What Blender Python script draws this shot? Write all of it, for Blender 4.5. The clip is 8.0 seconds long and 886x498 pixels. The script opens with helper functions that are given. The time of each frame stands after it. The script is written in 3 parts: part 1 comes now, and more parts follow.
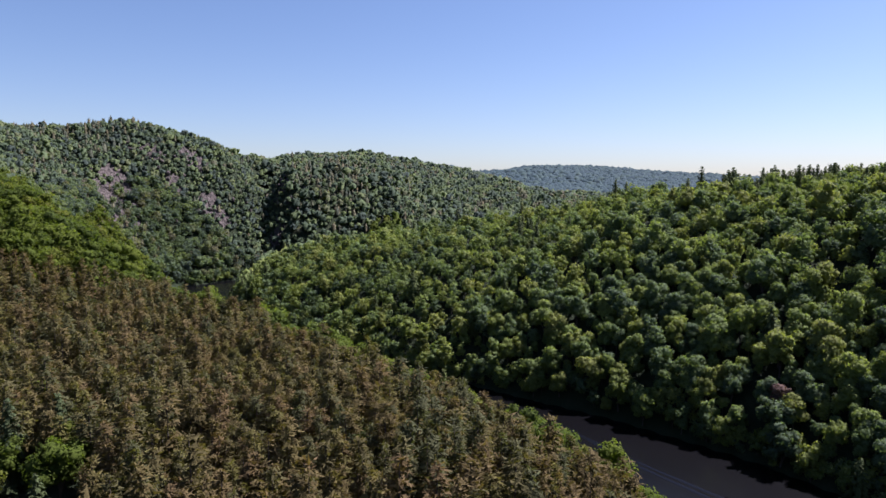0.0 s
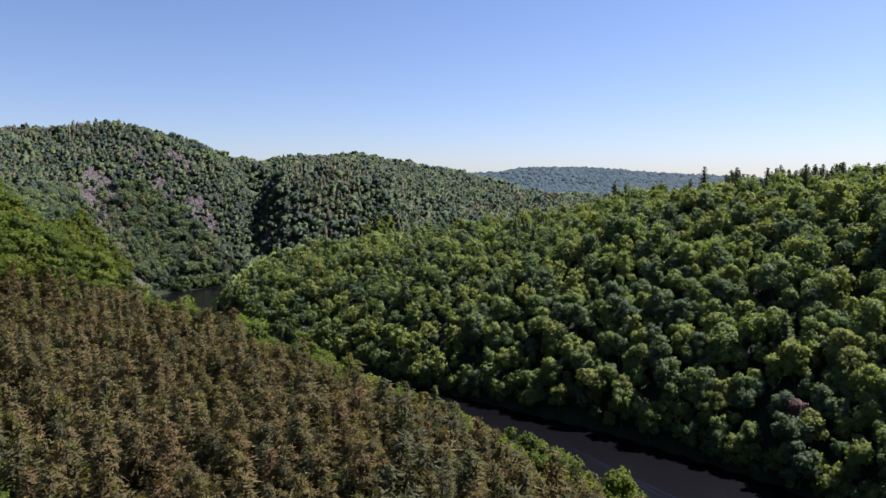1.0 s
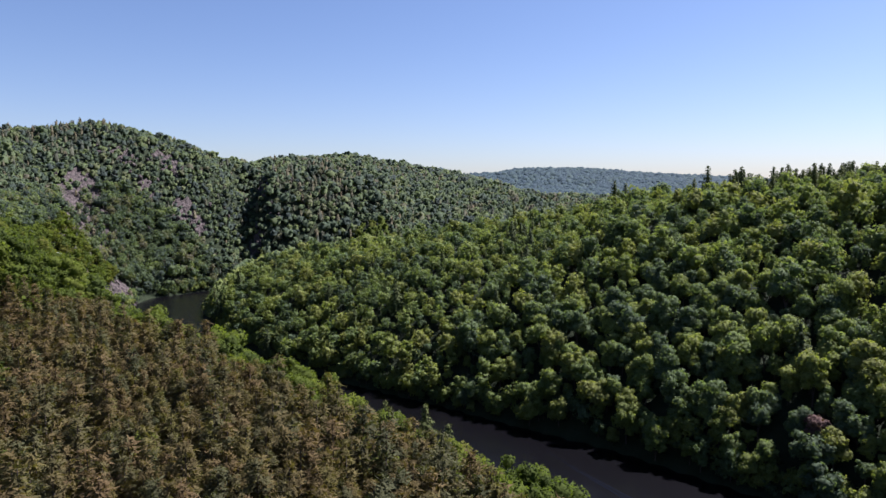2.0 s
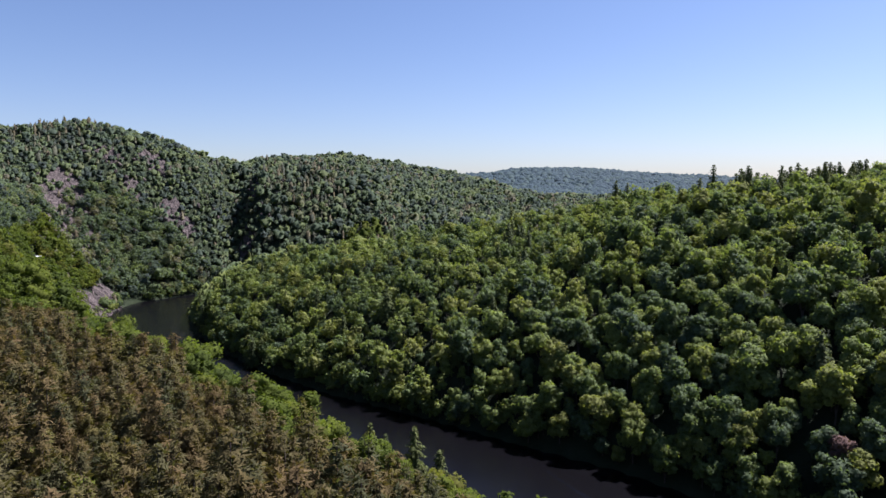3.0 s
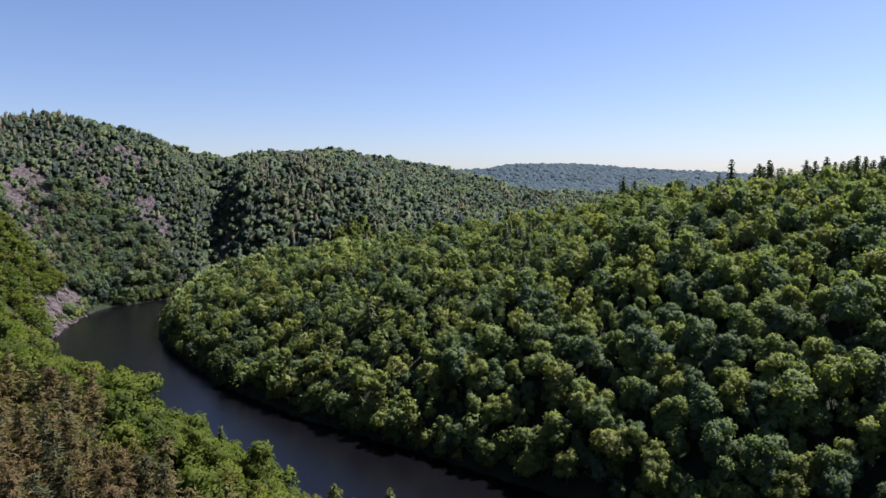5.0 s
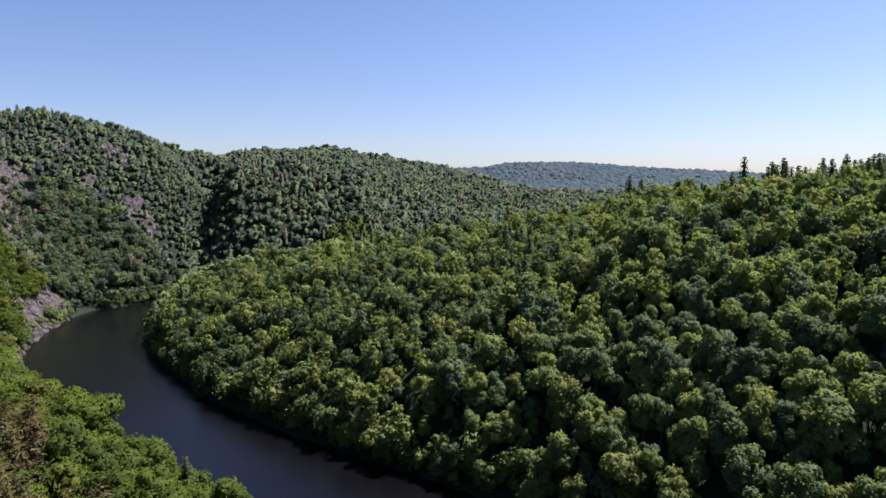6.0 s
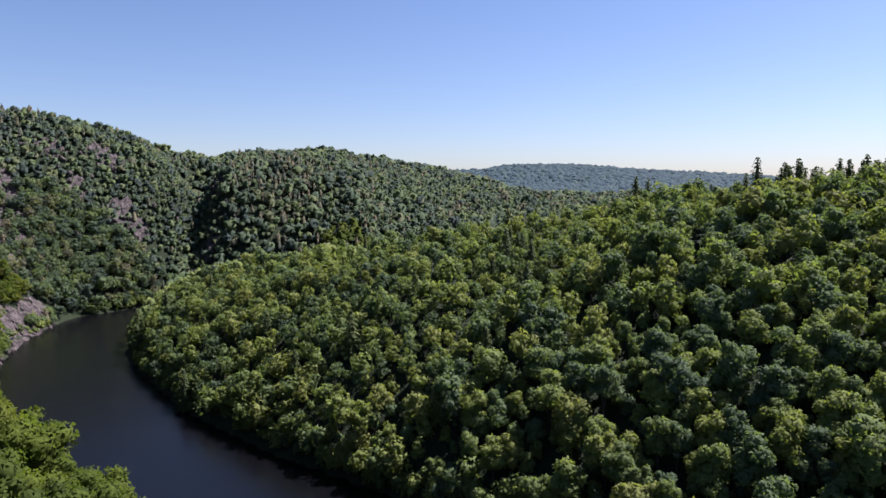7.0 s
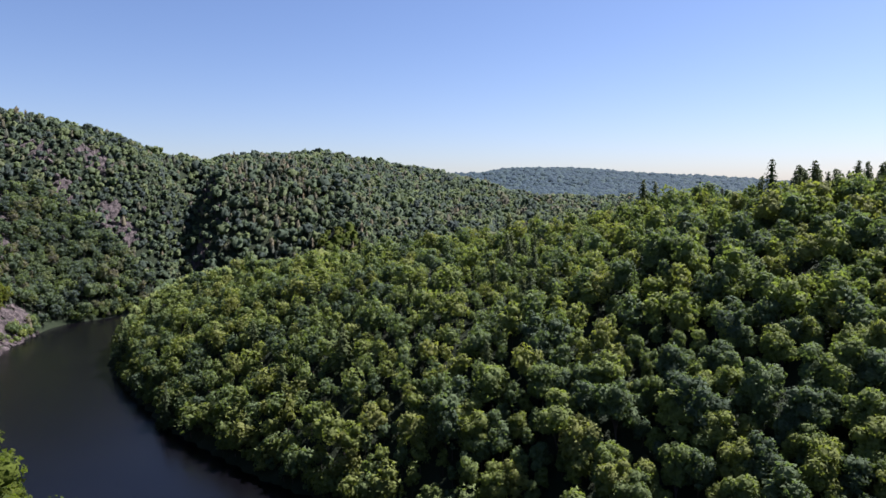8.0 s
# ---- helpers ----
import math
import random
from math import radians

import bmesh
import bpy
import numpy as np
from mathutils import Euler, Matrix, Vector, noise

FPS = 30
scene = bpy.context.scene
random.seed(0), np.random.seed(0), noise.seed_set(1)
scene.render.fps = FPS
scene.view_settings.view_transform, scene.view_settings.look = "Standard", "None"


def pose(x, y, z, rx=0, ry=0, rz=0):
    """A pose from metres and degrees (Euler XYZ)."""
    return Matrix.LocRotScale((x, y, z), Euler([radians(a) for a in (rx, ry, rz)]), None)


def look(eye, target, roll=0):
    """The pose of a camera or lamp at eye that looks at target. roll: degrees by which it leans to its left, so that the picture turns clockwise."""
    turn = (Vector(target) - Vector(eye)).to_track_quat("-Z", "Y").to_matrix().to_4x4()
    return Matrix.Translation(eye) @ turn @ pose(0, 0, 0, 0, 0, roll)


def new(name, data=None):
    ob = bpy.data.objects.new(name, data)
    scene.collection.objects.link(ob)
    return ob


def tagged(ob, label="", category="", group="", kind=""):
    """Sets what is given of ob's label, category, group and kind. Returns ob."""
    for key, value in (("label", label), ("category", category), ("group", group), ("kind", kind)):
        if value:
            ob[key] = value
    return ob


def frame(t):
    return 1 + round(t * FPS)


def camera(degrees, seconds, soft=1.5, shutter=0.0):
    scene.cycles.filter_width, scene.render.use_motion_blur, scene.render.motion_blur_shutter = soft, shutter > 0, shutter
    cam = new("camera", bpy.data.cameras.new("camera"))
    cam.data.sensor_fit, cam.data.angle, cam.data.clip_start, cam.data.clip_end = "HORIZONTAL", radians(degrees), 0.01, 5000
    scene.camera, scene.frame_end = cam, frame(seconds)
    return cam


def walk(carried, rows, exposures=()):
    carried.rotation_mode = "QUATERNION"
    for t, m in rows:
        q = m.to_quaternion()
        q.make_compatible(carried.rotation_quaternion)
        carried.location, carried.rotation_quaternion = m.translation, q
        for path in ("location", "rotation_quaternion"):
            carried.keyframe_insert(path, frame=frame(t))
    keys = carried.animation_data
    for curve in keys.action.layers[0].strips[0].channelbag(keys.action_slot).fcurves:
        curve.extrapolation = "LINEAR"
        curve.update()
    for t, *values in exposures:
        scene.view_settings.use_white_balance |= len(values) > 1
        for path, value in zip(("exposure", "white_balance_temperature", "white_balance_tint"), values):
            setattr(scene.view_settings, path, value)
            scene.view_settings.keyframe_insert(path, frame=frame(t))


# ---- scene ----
cam = camera(68.2, 8.0)
METRES, EYE, TILT, LEAN, TURN = 130.0, 90.0, -5.57, 0.0, 0.0
EXPOSE, KELVIN, TINT = 1.64, 5450.0, 25.0
ROWS = [
    (0.0, 0.0, 0.0, 0.0, 0.0, 0.0, -0.0),
    (0.5, 0.0065, 0.0589, 0.0039, -0.17, 0.13, 0.15),
    (1.0, 0.0116, 0.1188, 0.0093, -0.37, 0.22, 0.28),
    (1.5, 0.0171, 0.179, 0.0147, -0.57, 0.27, 0.38),
    (3.0, 0.0359, 0.3653, 0.0334, -1.05, 0.3, 0.54),
    (3.5, 0.0422, 0.4294, 0.0398, -1.17, 0.26, 0.56),
    (4.0, 0.0476, 0.493, 0.0468, -1.29, 0.18, 0.6),
    (4.5, 0.0532, 0.5566, 0.0538, -1.4, 0.09, 0.62),
    (6.0, 0.0691, 0.7544, 0.0746, -1.64, -0.14, 0.6),
    (6.5, 0.0746, 0.818, 0.0812, -1.7, -0.12, 0.62),
    (7.0, 0.0795, 0.8775, 0.0863, -1.77, 0.03, 0.61),
    (7.5, 0.0838, 0.9358, 0.0918, -1.82, 0.21, 0.6),
    (8.0, 0.0865, 0.9914, 0.0966, -1.89, 0.34, 0.59),
]
walk(cam, [(t, pose(0, 0, EYE, TILT, LEAN, TURN) @ pose(METRES * x, METRES * y, METRES * z, 90 + pitch, roll, yaw)) for t, x, y, z, yaw, pitch, roll in ROWS],
     exposures=((0.0, EXPOSE, KELVIN, TINT), (8.0, EXPOSE, KELVIN, TINT)))

# ---------------------------------------------------------------- light
SUN_AZIMUTH, SUN_HEIGHT = 63.0, 55.0      # degrees to the right of ahead, and above the horizon
world = bpy.data.worlds.new("sky")
scene.world = world
world.use_nodes = True
wn = world.node_tree.nodes
sky = wn.new("ShaderNodeTexSky")
sky.sky_type, sky.sun_disc = "NISHITA", False
sky.sun_elevation, sky.sun_rotation = radians(SUN_HEIGHT), radians(SUN_AZIMUTH)
sky.altitude, sky.air_density, sky.dust_density, sky.ozone_density = 300, 1.0, 0.7, 0.5
wn["Background"].inputs["Strength"].default_value = 0.0365
world.node_tree.links.new(sky.outputs[0], wn["Background"].inputs["Color"])
sun_data = bpy.data.lights.new("sun", "SUN")
sun_data.energy, sun_data.angle, sun_data.color = 5.0, radians(0.53), (1.0, 0.92, 0.79)
sun = new("sun", sun_data)
sa, sh = radians(SUN_AZIMUTH), radians(SUN_HEIGHT)
sun.matrix_world = look((400 * math.sin(sa), 400 * math.cos(sa), 400), (400 * math.sin(sa) - math.sin(sa) * math.cos(sh), 400 * math.cos(sa) - math.cos(sa) * math.cos(sh), 400 - math.sin(sh)))


# ---------------------------------------------------------------- materials
def material(name):
    m = bpy.data.materials.new(name)
    m.use_nodes = True
    m.node_tree.nodes.clear()
    out = m.node_tree.nodes.new("ShaderNodeOutputMaterial")
    return m, m.node_tree.nodes, m.node_tree.links, out


def node(nodes, kind, **values):
    n = nodes.new(kind)
    for k, v in values.items():
        n.inputs[k.replace("_", " ")].default_value = v
    return n


def ramp(nodes, stops):
    r = nodes.new("ShaderNodeValToRGB")
    while len(r.color_ramp.elements) < len(stops):
        r.color_ramp.elements.new(0.5)
    for e, (p, c) in zip(r.color_ramp.elements, stops):
        e.position, e.color = p, (*c, 1)
    return r


def leaf_material(name, stops, single, glow=0.3, gloss=0.35, rough=0.85):
    """Foliage: one tone a tree (single: an object each; else stored with the mesh), with drifts across the stand and fine grain."""
    m, n, l, out = material(name)
    if single:
        tone = n.new("ShaderNodeObjectInfo").outputs["Random"]
    else:
        attribute = n.new("ShaderNodeAttribute")
        attribute.attribute_name = "tone"
        tone = attribute.outputs["Fac"]
    geo = n.new("ShaderNodeNewGeometry")
    drift = node(n, "ShaderNodeTexNoise", Scale=0.02, Detail=2.0)
    l.new(geo.outputs["Position"], drift.inputs["Vector"])
    grain = node(n, "ShaderNodeTexNoise", Scale=1.3, Detail=3.0)
    l.new(geo.outputs["Position"], grain.inputs["Vector"])
    add = n.new("ShaderNodeMath")
    add.operation = "MULTIPLY_ADD"
    add.inputs[1].default_value = 0.5
    l.new(drift.outputs["Fac"], add.inputs[0])
    sub = n.new("ShaderNodeMath")
    sub.operation = "SUBTRACT"
    sub.inputs[1].default_value = 0.25
    l.new(tone, sub.inputs[0])
    l.new(sub.outputs[0], add.inputs[2])
    r = ramp(n, stops)
    l.new(add.outputs[0], r.inputs[0])
    hsv = n.new("ShaderNodeHueSaturation")
    l.new(r.outputs[0], hsv.inputs["Color"])
    spread = n.new("ShaderNodeMapRange")
    spread.inputs["From Min"].default_value, spread.inputs["From Max"].default_value = 0.3, 0.7
    spread.inputs["To Min"].default_value, spread.inputs["To Max"].default_value = 0.72, 1.3
    l.new(grain.outputs["Fac"], spread.inputs["Value"])
    l.new(spread.outputs[0], hsv.inputs["Value"])
    p = node(n, "ShaderNodeBsdfPrincipled", Roughness=rough)
    p.inputs["Specular IOR Level"].default_value = gloss
    t = n.new("ShaderNodeBsdfTranslucent")
    l.new(hsv.outputs[0], p.inputs["Base Color"])
    tuft = node(n, "ShaderNodeTexNoise", Scale=1.5, Detail=4.0, Roughness=0.65)
    l.new(geo.outputs["Position"], tuft.inputs["Vector"])
    relief = node(n, "ShaderNodeBump", Strength=0.7, Distance=0.4)
    l.new(tuft.outputs["Fac"], relief.inputs["Height"])
    l.new(relief.outputs[0], p.inputs["Normal"])
    l.new(relief.outputs[0], t.inputs["Normal"])
    through_leaf = n.new("ShaderNodeMix")
    through_leaf.data_type, through_leaf.blend_type = "RGBA", "MULTIPLY"
    through_leaf.inputs["Factor"].default_value = 1.0
    through_leaf.inputs["B"].default_value = (1.25, 1.36, 0.55, 1)
    l.new(hsv.outputs[0], through_leaf.inputs["A"])
    l.new(through_leaf.outputs["Result"], t.inputs["Color"])
    mix = n.new("ShaderNodeMixShader")
    mix.inputs[0].default_value = glow
    l.new(p.outputs[0], mix.inputs[1])
    l.new(t.outputs[0], mix.inputs[2])
    l.new(mix.outputs[0], out.inputs["Surface"])
    return m


def rough_material(name, stops, scale, roughness=0.9, bump=0.6, fine=6.0, metres=0.4):
    m, n, l, out = material(name)
    geo = n.new("ShaderNodeNewGeometry")
    broad = node(n, "ShaderNodeTexNoise", Scale=scale, Detail=6.0, Roughness=0.62)
    l.new(geo.outputs["Position"], broad.inputs["Vector"])
    small = node(n, "ShaderNodeTexNoise", Scale=scale * fine, Detail=5.0, Roughness=0.7)
    l.new(geo.outputs["Position"], small.inputs["Vector"])
    mixed = n.new("ShaderNodeMath")
    mixed.operation = "MULTIPLY_ADD"
    mixed.inputs[1].default_value = 0.4
    l.new(small.outputs["Fac"], mixed.inputs[0])
    half = n.new("ShaderNodeMath")
    half.operation = "MULTIPLY"
    half.inputs[1].default_value = 0.6
    l.new(broad.outputs["Fac"], half.inputs[0])
    l.new(half.outputs[0], mixed.inputs[2])
    r = ramp(n, stops)
    l.new(mixed.outputs[0], r.inputs[0])
    b = node(n, "ShaderNodeBump", Strength=bump, Distance=metres)
    l.new(small.outputs["Fac"], b.inputs["Height"])
    p = node(n, "ShaderNodeBsdfPrincipled", Roughness=roughness)
    p.inputs["Specular IOR Level"].default_value = 0.2
    l.new(r.outputs[0], p.inputs["Base Color"])
    l.new(b.outputs[0], p.inputs["Normal"])
    l.new(p.outputs[0], out.inputs["Surface"])
    return m


def water_material():
    """Murky river water: a dark brown body under a slightly rippled gloss."""
    m, n, l, out = material("river_water")
    geo = n.new("ShaderNodeNewGeometry")
    broad = node(n, "ShaderNodeTexNoise", Scale=0.05, Detail=3.0)
    ripple = node(n, "ShaderNodeTexNoise", Scale=1.1, Detail=3.0)
    for t in (broad, ripple):
        l.new(geo.outputs["Position"], t.inputs["Vector"])
    r = ramp(n, [(0.3, (0.0014, 0.0013, 0.0018)), (0.7, (0.0020, 0.0018, 0.0023))])
    l.new(broad.outputs["Fac"], r.inputs[0])
    b = node(n, "ShaderNodeBump", Strength=0.35, Distance=0.04)
    l.new(ripple.outputs["Fac"], b.inputs["Height"])
    p = node(n, "ShaderNodeBsdfPrincipled", Roughness=0.26, IOR=1.33)
    l.new(r.outputs[0], p.inputs["Base Color"])
    l.new(b.outputs[0], p.inputs["Normal"])
    l.new(p.outputs[0], out.inputs["Surface"])
    return m


OAK = [(0.0, (0.070, 0.095, 0.052)), (0.3, (0.099, 0.130, 0.050)), (0.55, (0.127, 0.156, 0.047)), (0.8, (0.144, 0.167, 0.043)), (1.0, (0.154, 0.162, 0.045))]
COPPER = [(0.0, (0.070, 0.044, 0.038)), (1.0, (0.100, 0.058, 0.046))]
HORNBEAM = [(0.0, (0.048, 0.066, 0.014)), (0.4, (0.067, 0.088, 0.014)), (0.75, (0.085, 0.106, 0.015)), (1.0, (0.094, 0.096, 0.019))]
PINE = [(0.0, (0.050, 0.053, 0.024)), (0.3, (0.068, 0.060, 0.024)), (0.5, (0.082, 0.064, 0.025)), (0.7, (0.088, 0.062, 0.027)), (0.85, (0.080, 0.075, 0.021)), (1.0, (0.096, 0.066, 0.030))]
SPRUCE = [(0.0, (0.040, 0.052, 0.021)), (0.6, (0.060, 0.074, 0.024)), (1.0, (0.084, 0.096, 0.027))]
# far-hill leaves greyed and blued: haze put into their colour
FAR_HAZED = [(0.0, (0.056, 0.072, 0.060)), (0.3, (0.074, 0.098, 0.062)), (0.6, (0.096, 0.124, 0.064)), (0.85, (0.122, 0.148, 0.062)), (1.0, (0.120, 0.112, 0.076))]
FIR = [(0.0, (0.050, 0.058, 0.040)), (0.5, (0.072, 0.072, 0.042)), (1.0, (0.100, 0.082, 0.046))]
# dark forest green with the blue of distance haze painted in
HORIZON_HAZED = [(0.0, (0.024, 0.038, 0.046)), (0.6, (0.029, 0.046, 0.052)), (1.0, (0.038, 0.056, 0.052))]
LEAF = {k: (leaf_material(k + "_foliage", s, True, g, w), leaf_material(k + "_stand_foliage", s, False, g, w))
        for k, s, g, w in (("oak", OAK, 0.45, 0.2), ("copper", COPPER, 0.2, 0.2), ("hornbeam", HORNBEAM, 0.5, 0.1), ("pine", PINE, 0.34, 0.1), ("spruce", SPRUCE, 0.15, 0.15),
                           ("fir", FIR, 0.2, 0.15), ("horizon", HORIZON_HAZED, 0.1, 0.1), ("far", FAR_HAZED, 0.5, 0.12))}
BARK = rough_material("bark", [(0.3, (0.040, 0.032, 0.025)), (0.7, (0.085, 0.065, 0.050))], 2.0, metres=0.05)
# floor darker than real soil: shade between the crowns is in its colour
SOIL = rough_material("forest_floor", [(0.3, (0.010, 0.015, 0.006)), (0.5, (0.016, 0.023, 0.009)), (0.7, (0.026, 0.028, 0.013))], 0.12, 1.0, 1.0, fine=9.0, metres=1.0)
ROCK = rough_material("weathered_rock", [(0.40, (0.013, 0.011, 0.010)), (0.48, (0.050, 0.040, 0.036)), (0.64, (0.122, 0.098, 0.088))], 0.35, bump=1.0, fine=7.0, metres=0.6)
WATER = water_material()


# ---------------------------------------------------------------- the lie of the land
# the river's centre line: x, y, slope and shoulder of its left bank, slope of its right bank
RIVER = np.array([
    (180, -300, 0.55, 38, 0.58), (165, -60, 0.55, 38, 0.58), (140, 50, 0.55, 38, 0.58), (107, 122, 0.55, 38, 0.58),
    (72, 180, 0.65, 37, 0.58), (38, 224, 0.85, 34, 0.58), (-12, 266, 1.15, 34, 0.6), (-62, 306, 1.3, 40, 0.64),
    (-109, 355, 1.2, 82, 0.7), (-146, 405, 1.2, 180, 0.78), (-179, 455, 1.15, 180, 0.85), (-199, 510, 1.1, 180, 0.95),
    (-206, 561, 1.18, 180, 0.9), (-174, 600, 1.32, 180, 0.85), (-100, 600, 0.85, 180, 0.75), (-10, 600, 0.55, 180, 0.55),
    (90, 640, 0.4, 180, 0.5), (190, 700, 0.36, 180, 0.45), (330, 780, 0.36, 180, 0.4), (520, 880, 0.36, 180, 0.35)], float)
HALF = 30.0


def tops(x, y):
    """Height of the hilltops of the far left side, and of the spur on the right."""
    far = 108 + 40 * np.exp(-((x + 335) / 105) ** 2 - ((y - 690) / 100) ** 2) + 25 * np.exp(-((x + 288) / 38) ** 2 - ((y - 716) / 46) ** 2) + 3 * np.exp(-((x + 246) / 36) ** 2 - ((y - 860) / 60) ** 2) + 23 * np.exp(-((x + 430) / 90) ** 2 - ((y - 600) / 120) ** 2) + 26 * np.exp(-((x + 130) / 150) ** 2 - ((y - 1060) / 150) ** 2)
    far = far - 40 * np.clip((x - 25) / 170, 0, 1)
    return far, np.clip(56.5 + 0.16 * x, 31, 83)


def river(x, y):
    """Distance to the centre line, and the slope and shoulder of the bank on that side."""
    best, slope, top = np.full(x.shape, 1e9), np.zeros(x.shape), np.zeros(x.shape)
    left = np.zeros(x.shape, bool)
    far, spur = tops(x, y)
    for a, b in zip(RIVER[:-1], RIVER[1:]):
        ex, ey = b[0] - a[0], b[1] - a[1]
        k = np.clip(((x - a[0]) * ex + (y - a[1]) * ey) / (ex * ex + ey * ey), 0, 1)
        side = ex * (y - a[1]) - ey * (x - a[0]) > 0
        d = np.hypot(x - a[0] - k * ex, y - a[1] - k * ey) - np.where(side, 0, 4 - 3 * np.clip((y - 300) / 80, 0, 1) + 6 * np.clip((262 - y) / 50, 0, 1) * np.clip((y - 110) / 50, 0, 1))
        near = d < best
        best = np.where(near, d, best)
        slope = np.where(near, np.where(side, a[2] + (b[2] - a[2]) * k, a[4] + (b[4] - a[4]) * k), slope)
        top = np.where(near, np.where(side, np.minimum(a[3] + (b[3] - a[3]) * k, far), spur), top)
        left = np.where(near, side, left)
    return best, slope, top, left


def waves(x, y, size, seed, octaves=3):
    """Smooth random relief between about -1 and 1."""
    rng = np.random.default_rng(seed)
    total, weight = 0.0, 1.0
    for o in range(octaves):
        for _ in range(5):
            a, f = rng.uniform(0, 6.283), 6.283 / size * 2 ** o * rng.uniform(0.7, 1.3)
            total = total + weight * 0.3 * np.sin(f * (x * math.cos(a) + y * math.sin(a)) + rng.uniform(0, 6.283))
        weight *= 0.5
    return total


def far_land(x, y):
    """Rolling wooded plateau far away."""
    roll = np.clip((3000 - y) / 400, 0.2, 1)
    return 78 + 34 * waves(x, y, 1500, 5, 2) * roll + 60 * np.exp(-((y - 2500) / 420) ** 2 - ((x - 450) / 800) ** 2) + 15 * np.exp(-((x - 290) / 120) ** 2 - ((y - 2450) / 250) ** 2) - 55 * np.clip((x - 780) / 500, 0, 1) * np.clip((y - 1500) / 500, 0, 1)


def ground(x, y):
    x, y = np.asarray(x, float), np.asarray(y, float)
    total = 0.0
    around = [(0, 0)] + [(16 * math.cos(a), 16 * math.sin(a)) for a in np.arange(8) * math.pi / 4]
    for ox, oy in around:
        d, slope, top, left = river(x + ox, y + oy)
        raw = slope * np.maximum(d - HALF, 0)
        raw = np.where(left, raw, raw * (0.78 + 0.22 * np.clip(d / 90, 0, 1)) + 7 * np.clip((d - HALF) / 12, 0, 1))
        total = total + raw / (1 + (raw / top) ** 5) ** 0.2
    d = river(x, y)[0] - HALF
    k = np.clip(d / 8, 0, 1)
    near = total / len(around) * (1 + 0.04 * waves(x, y, 110, 3)) * k * k * (3 - 2 * k) + np.clip(d * 0.5, -3, 1.2)
    off = np.clip((np.hypot(x, y - 450) - 900) / 700, 0, 1)
    off = off * off * (3 - 2 * off)
    gx, gy = 48.0, -140.0      # the steep gully between the two far hills
    k = np.clip(((x + 215) * gx + (y - 785) * gy) / (gx * gx + gy * gy), 0, 1)
    near = near - 36 * np.exp(-(np.hypot(x + 215 - k * gx, y - 785 - k * gy) / 26) ** 2) * np.clip(near / 60, 0, 1)
    k = np.clip(((x + 168) * -16 + (y - 668) * 80) / (16 * 16 + 80 * 80), 0, 1)
    across = (x + 168 + 16 * k) * 0.98 + (y - 668 - 80 * k) * 0.196
    along = np.hypot(x + 168 + 16 * k, y - 668 - 80 * k)
    near = near + 18 * np.exp(-(along / np.where(across < 0, 11.0, 30.0)) ** 2) * np.clip(near / 30, 0, 1)      # the rocky rib beside it
    return near * (1 - off) + far_land(x, y) * off


# ---------------------------------------------------------------- mesh tools
def mesh(name, verts, tris, normals=None, mats=(), slot=None, tone=None, smooth=False):
    """A mesh of triangles from arrays."""
    me = bpy.data.meshes.new(name)
    me.vertices.add(len(verts))
    me.vertices.foreach_set("co", np.asarray(verts, np.float32).ravel())
    me.loops.add(3 * len(tris))
    me.loops.foreach_set("vertex_index", np.asarray(tris, np.int32).ravel())
    me.polygons.add(len(tris))
    me.polygons.foreach_set("loop_start", np.arange(0, 3 * len(tris), 3, dtype=np.int32))
    for m in mats:
        me.materials.append(m)
    if slot is not None:
        me.polygons.foreach_set("material_index", np.asarray(slot, np.int32))
    me.polygons.foreach_set("use_smooth", np.full(len(tris), smooth or normals is not None, bool))
    if tone is not None:
        me.attributes.new("tone", "FLOAT", "POINT").data.foreach_set("value", np.asarray(tone, np.float32))
    me.update(calc_edges=True)
    if normals is not None:
        me.attributes.new("custom_normal", "FLOAT_VECTOR", "POINT").data.foreach_set("vector", np.asarray(normals, np.float32).ravel())
    return me


def part(name, data, parent, label=""):
    ob = new(name, data)
    ob.parent = parent
    return tagged(ob, label) if label else ob


def sphere(level):
    bm = bmesh.new()
    bmesh.ops.create_icosphere(bm, subdivisions=level, radius=1.0)
    v = np.array([p.co[:] for p in bm.verts])
    f = np.array([[p.index for p in q.verts] for q in bm.faces])
    bm.free()
    return v, f


BALL = {n: sphere(n) for n in (1, 2)}


def unit(v):
    return v / np.linalg.norm(v, axis=1, keepdims=True)


def join(pieces):
    """Verts, triangles and normals of several pieces in one."""
    vs, fs, ns, n = [], [], [], 0
    for v, f, m in pieces:
        vs.append(v), fs.append(f + n), ns.append(m)
        n += len(v)
    return np.concatenate(vs), np.concatenate(fs), np.concatenate(ns)


def sprays(rng, p, normal, long, wide, out=None, soft=0.5, along=None):
    """Small pointed leaf sprays at the points p, about square to the normals, that shade like the clump they sit on."""
    n = unit(normal)
    u = unit(np.cross(n, rng.normal(size=p.shape) if along is None else np.cross(along + 0.35 * rng.normal(size=p.shape), n)))
    w = np.cross(n, u)
    a = (long * rng.uniform(0.7, 1.35, len(p)))[:, None]
    b = (wide * rng.uniform(0.7, 1.35, len(p)))[:, None]
    v = np.stack([p + u * a, p - u * a * 0.7 + w * b, p - u * a * 0.8 - w * b], 1).reshape(-1, 3)
    shade = n if out is None else unit(soft * unit(out) + (1 - soft) * n)
    return v, np.arange(3 * len(p)).reshape(-1, 3), np.repeat(shade, 3, 0)


def blob(c, size, rng, rough=0.12, level=1):
    v, f = BALL[level]
    return v * size * rng.uniform(1 - rough, 1 + rough, (len(v), 1)) + c, f, v


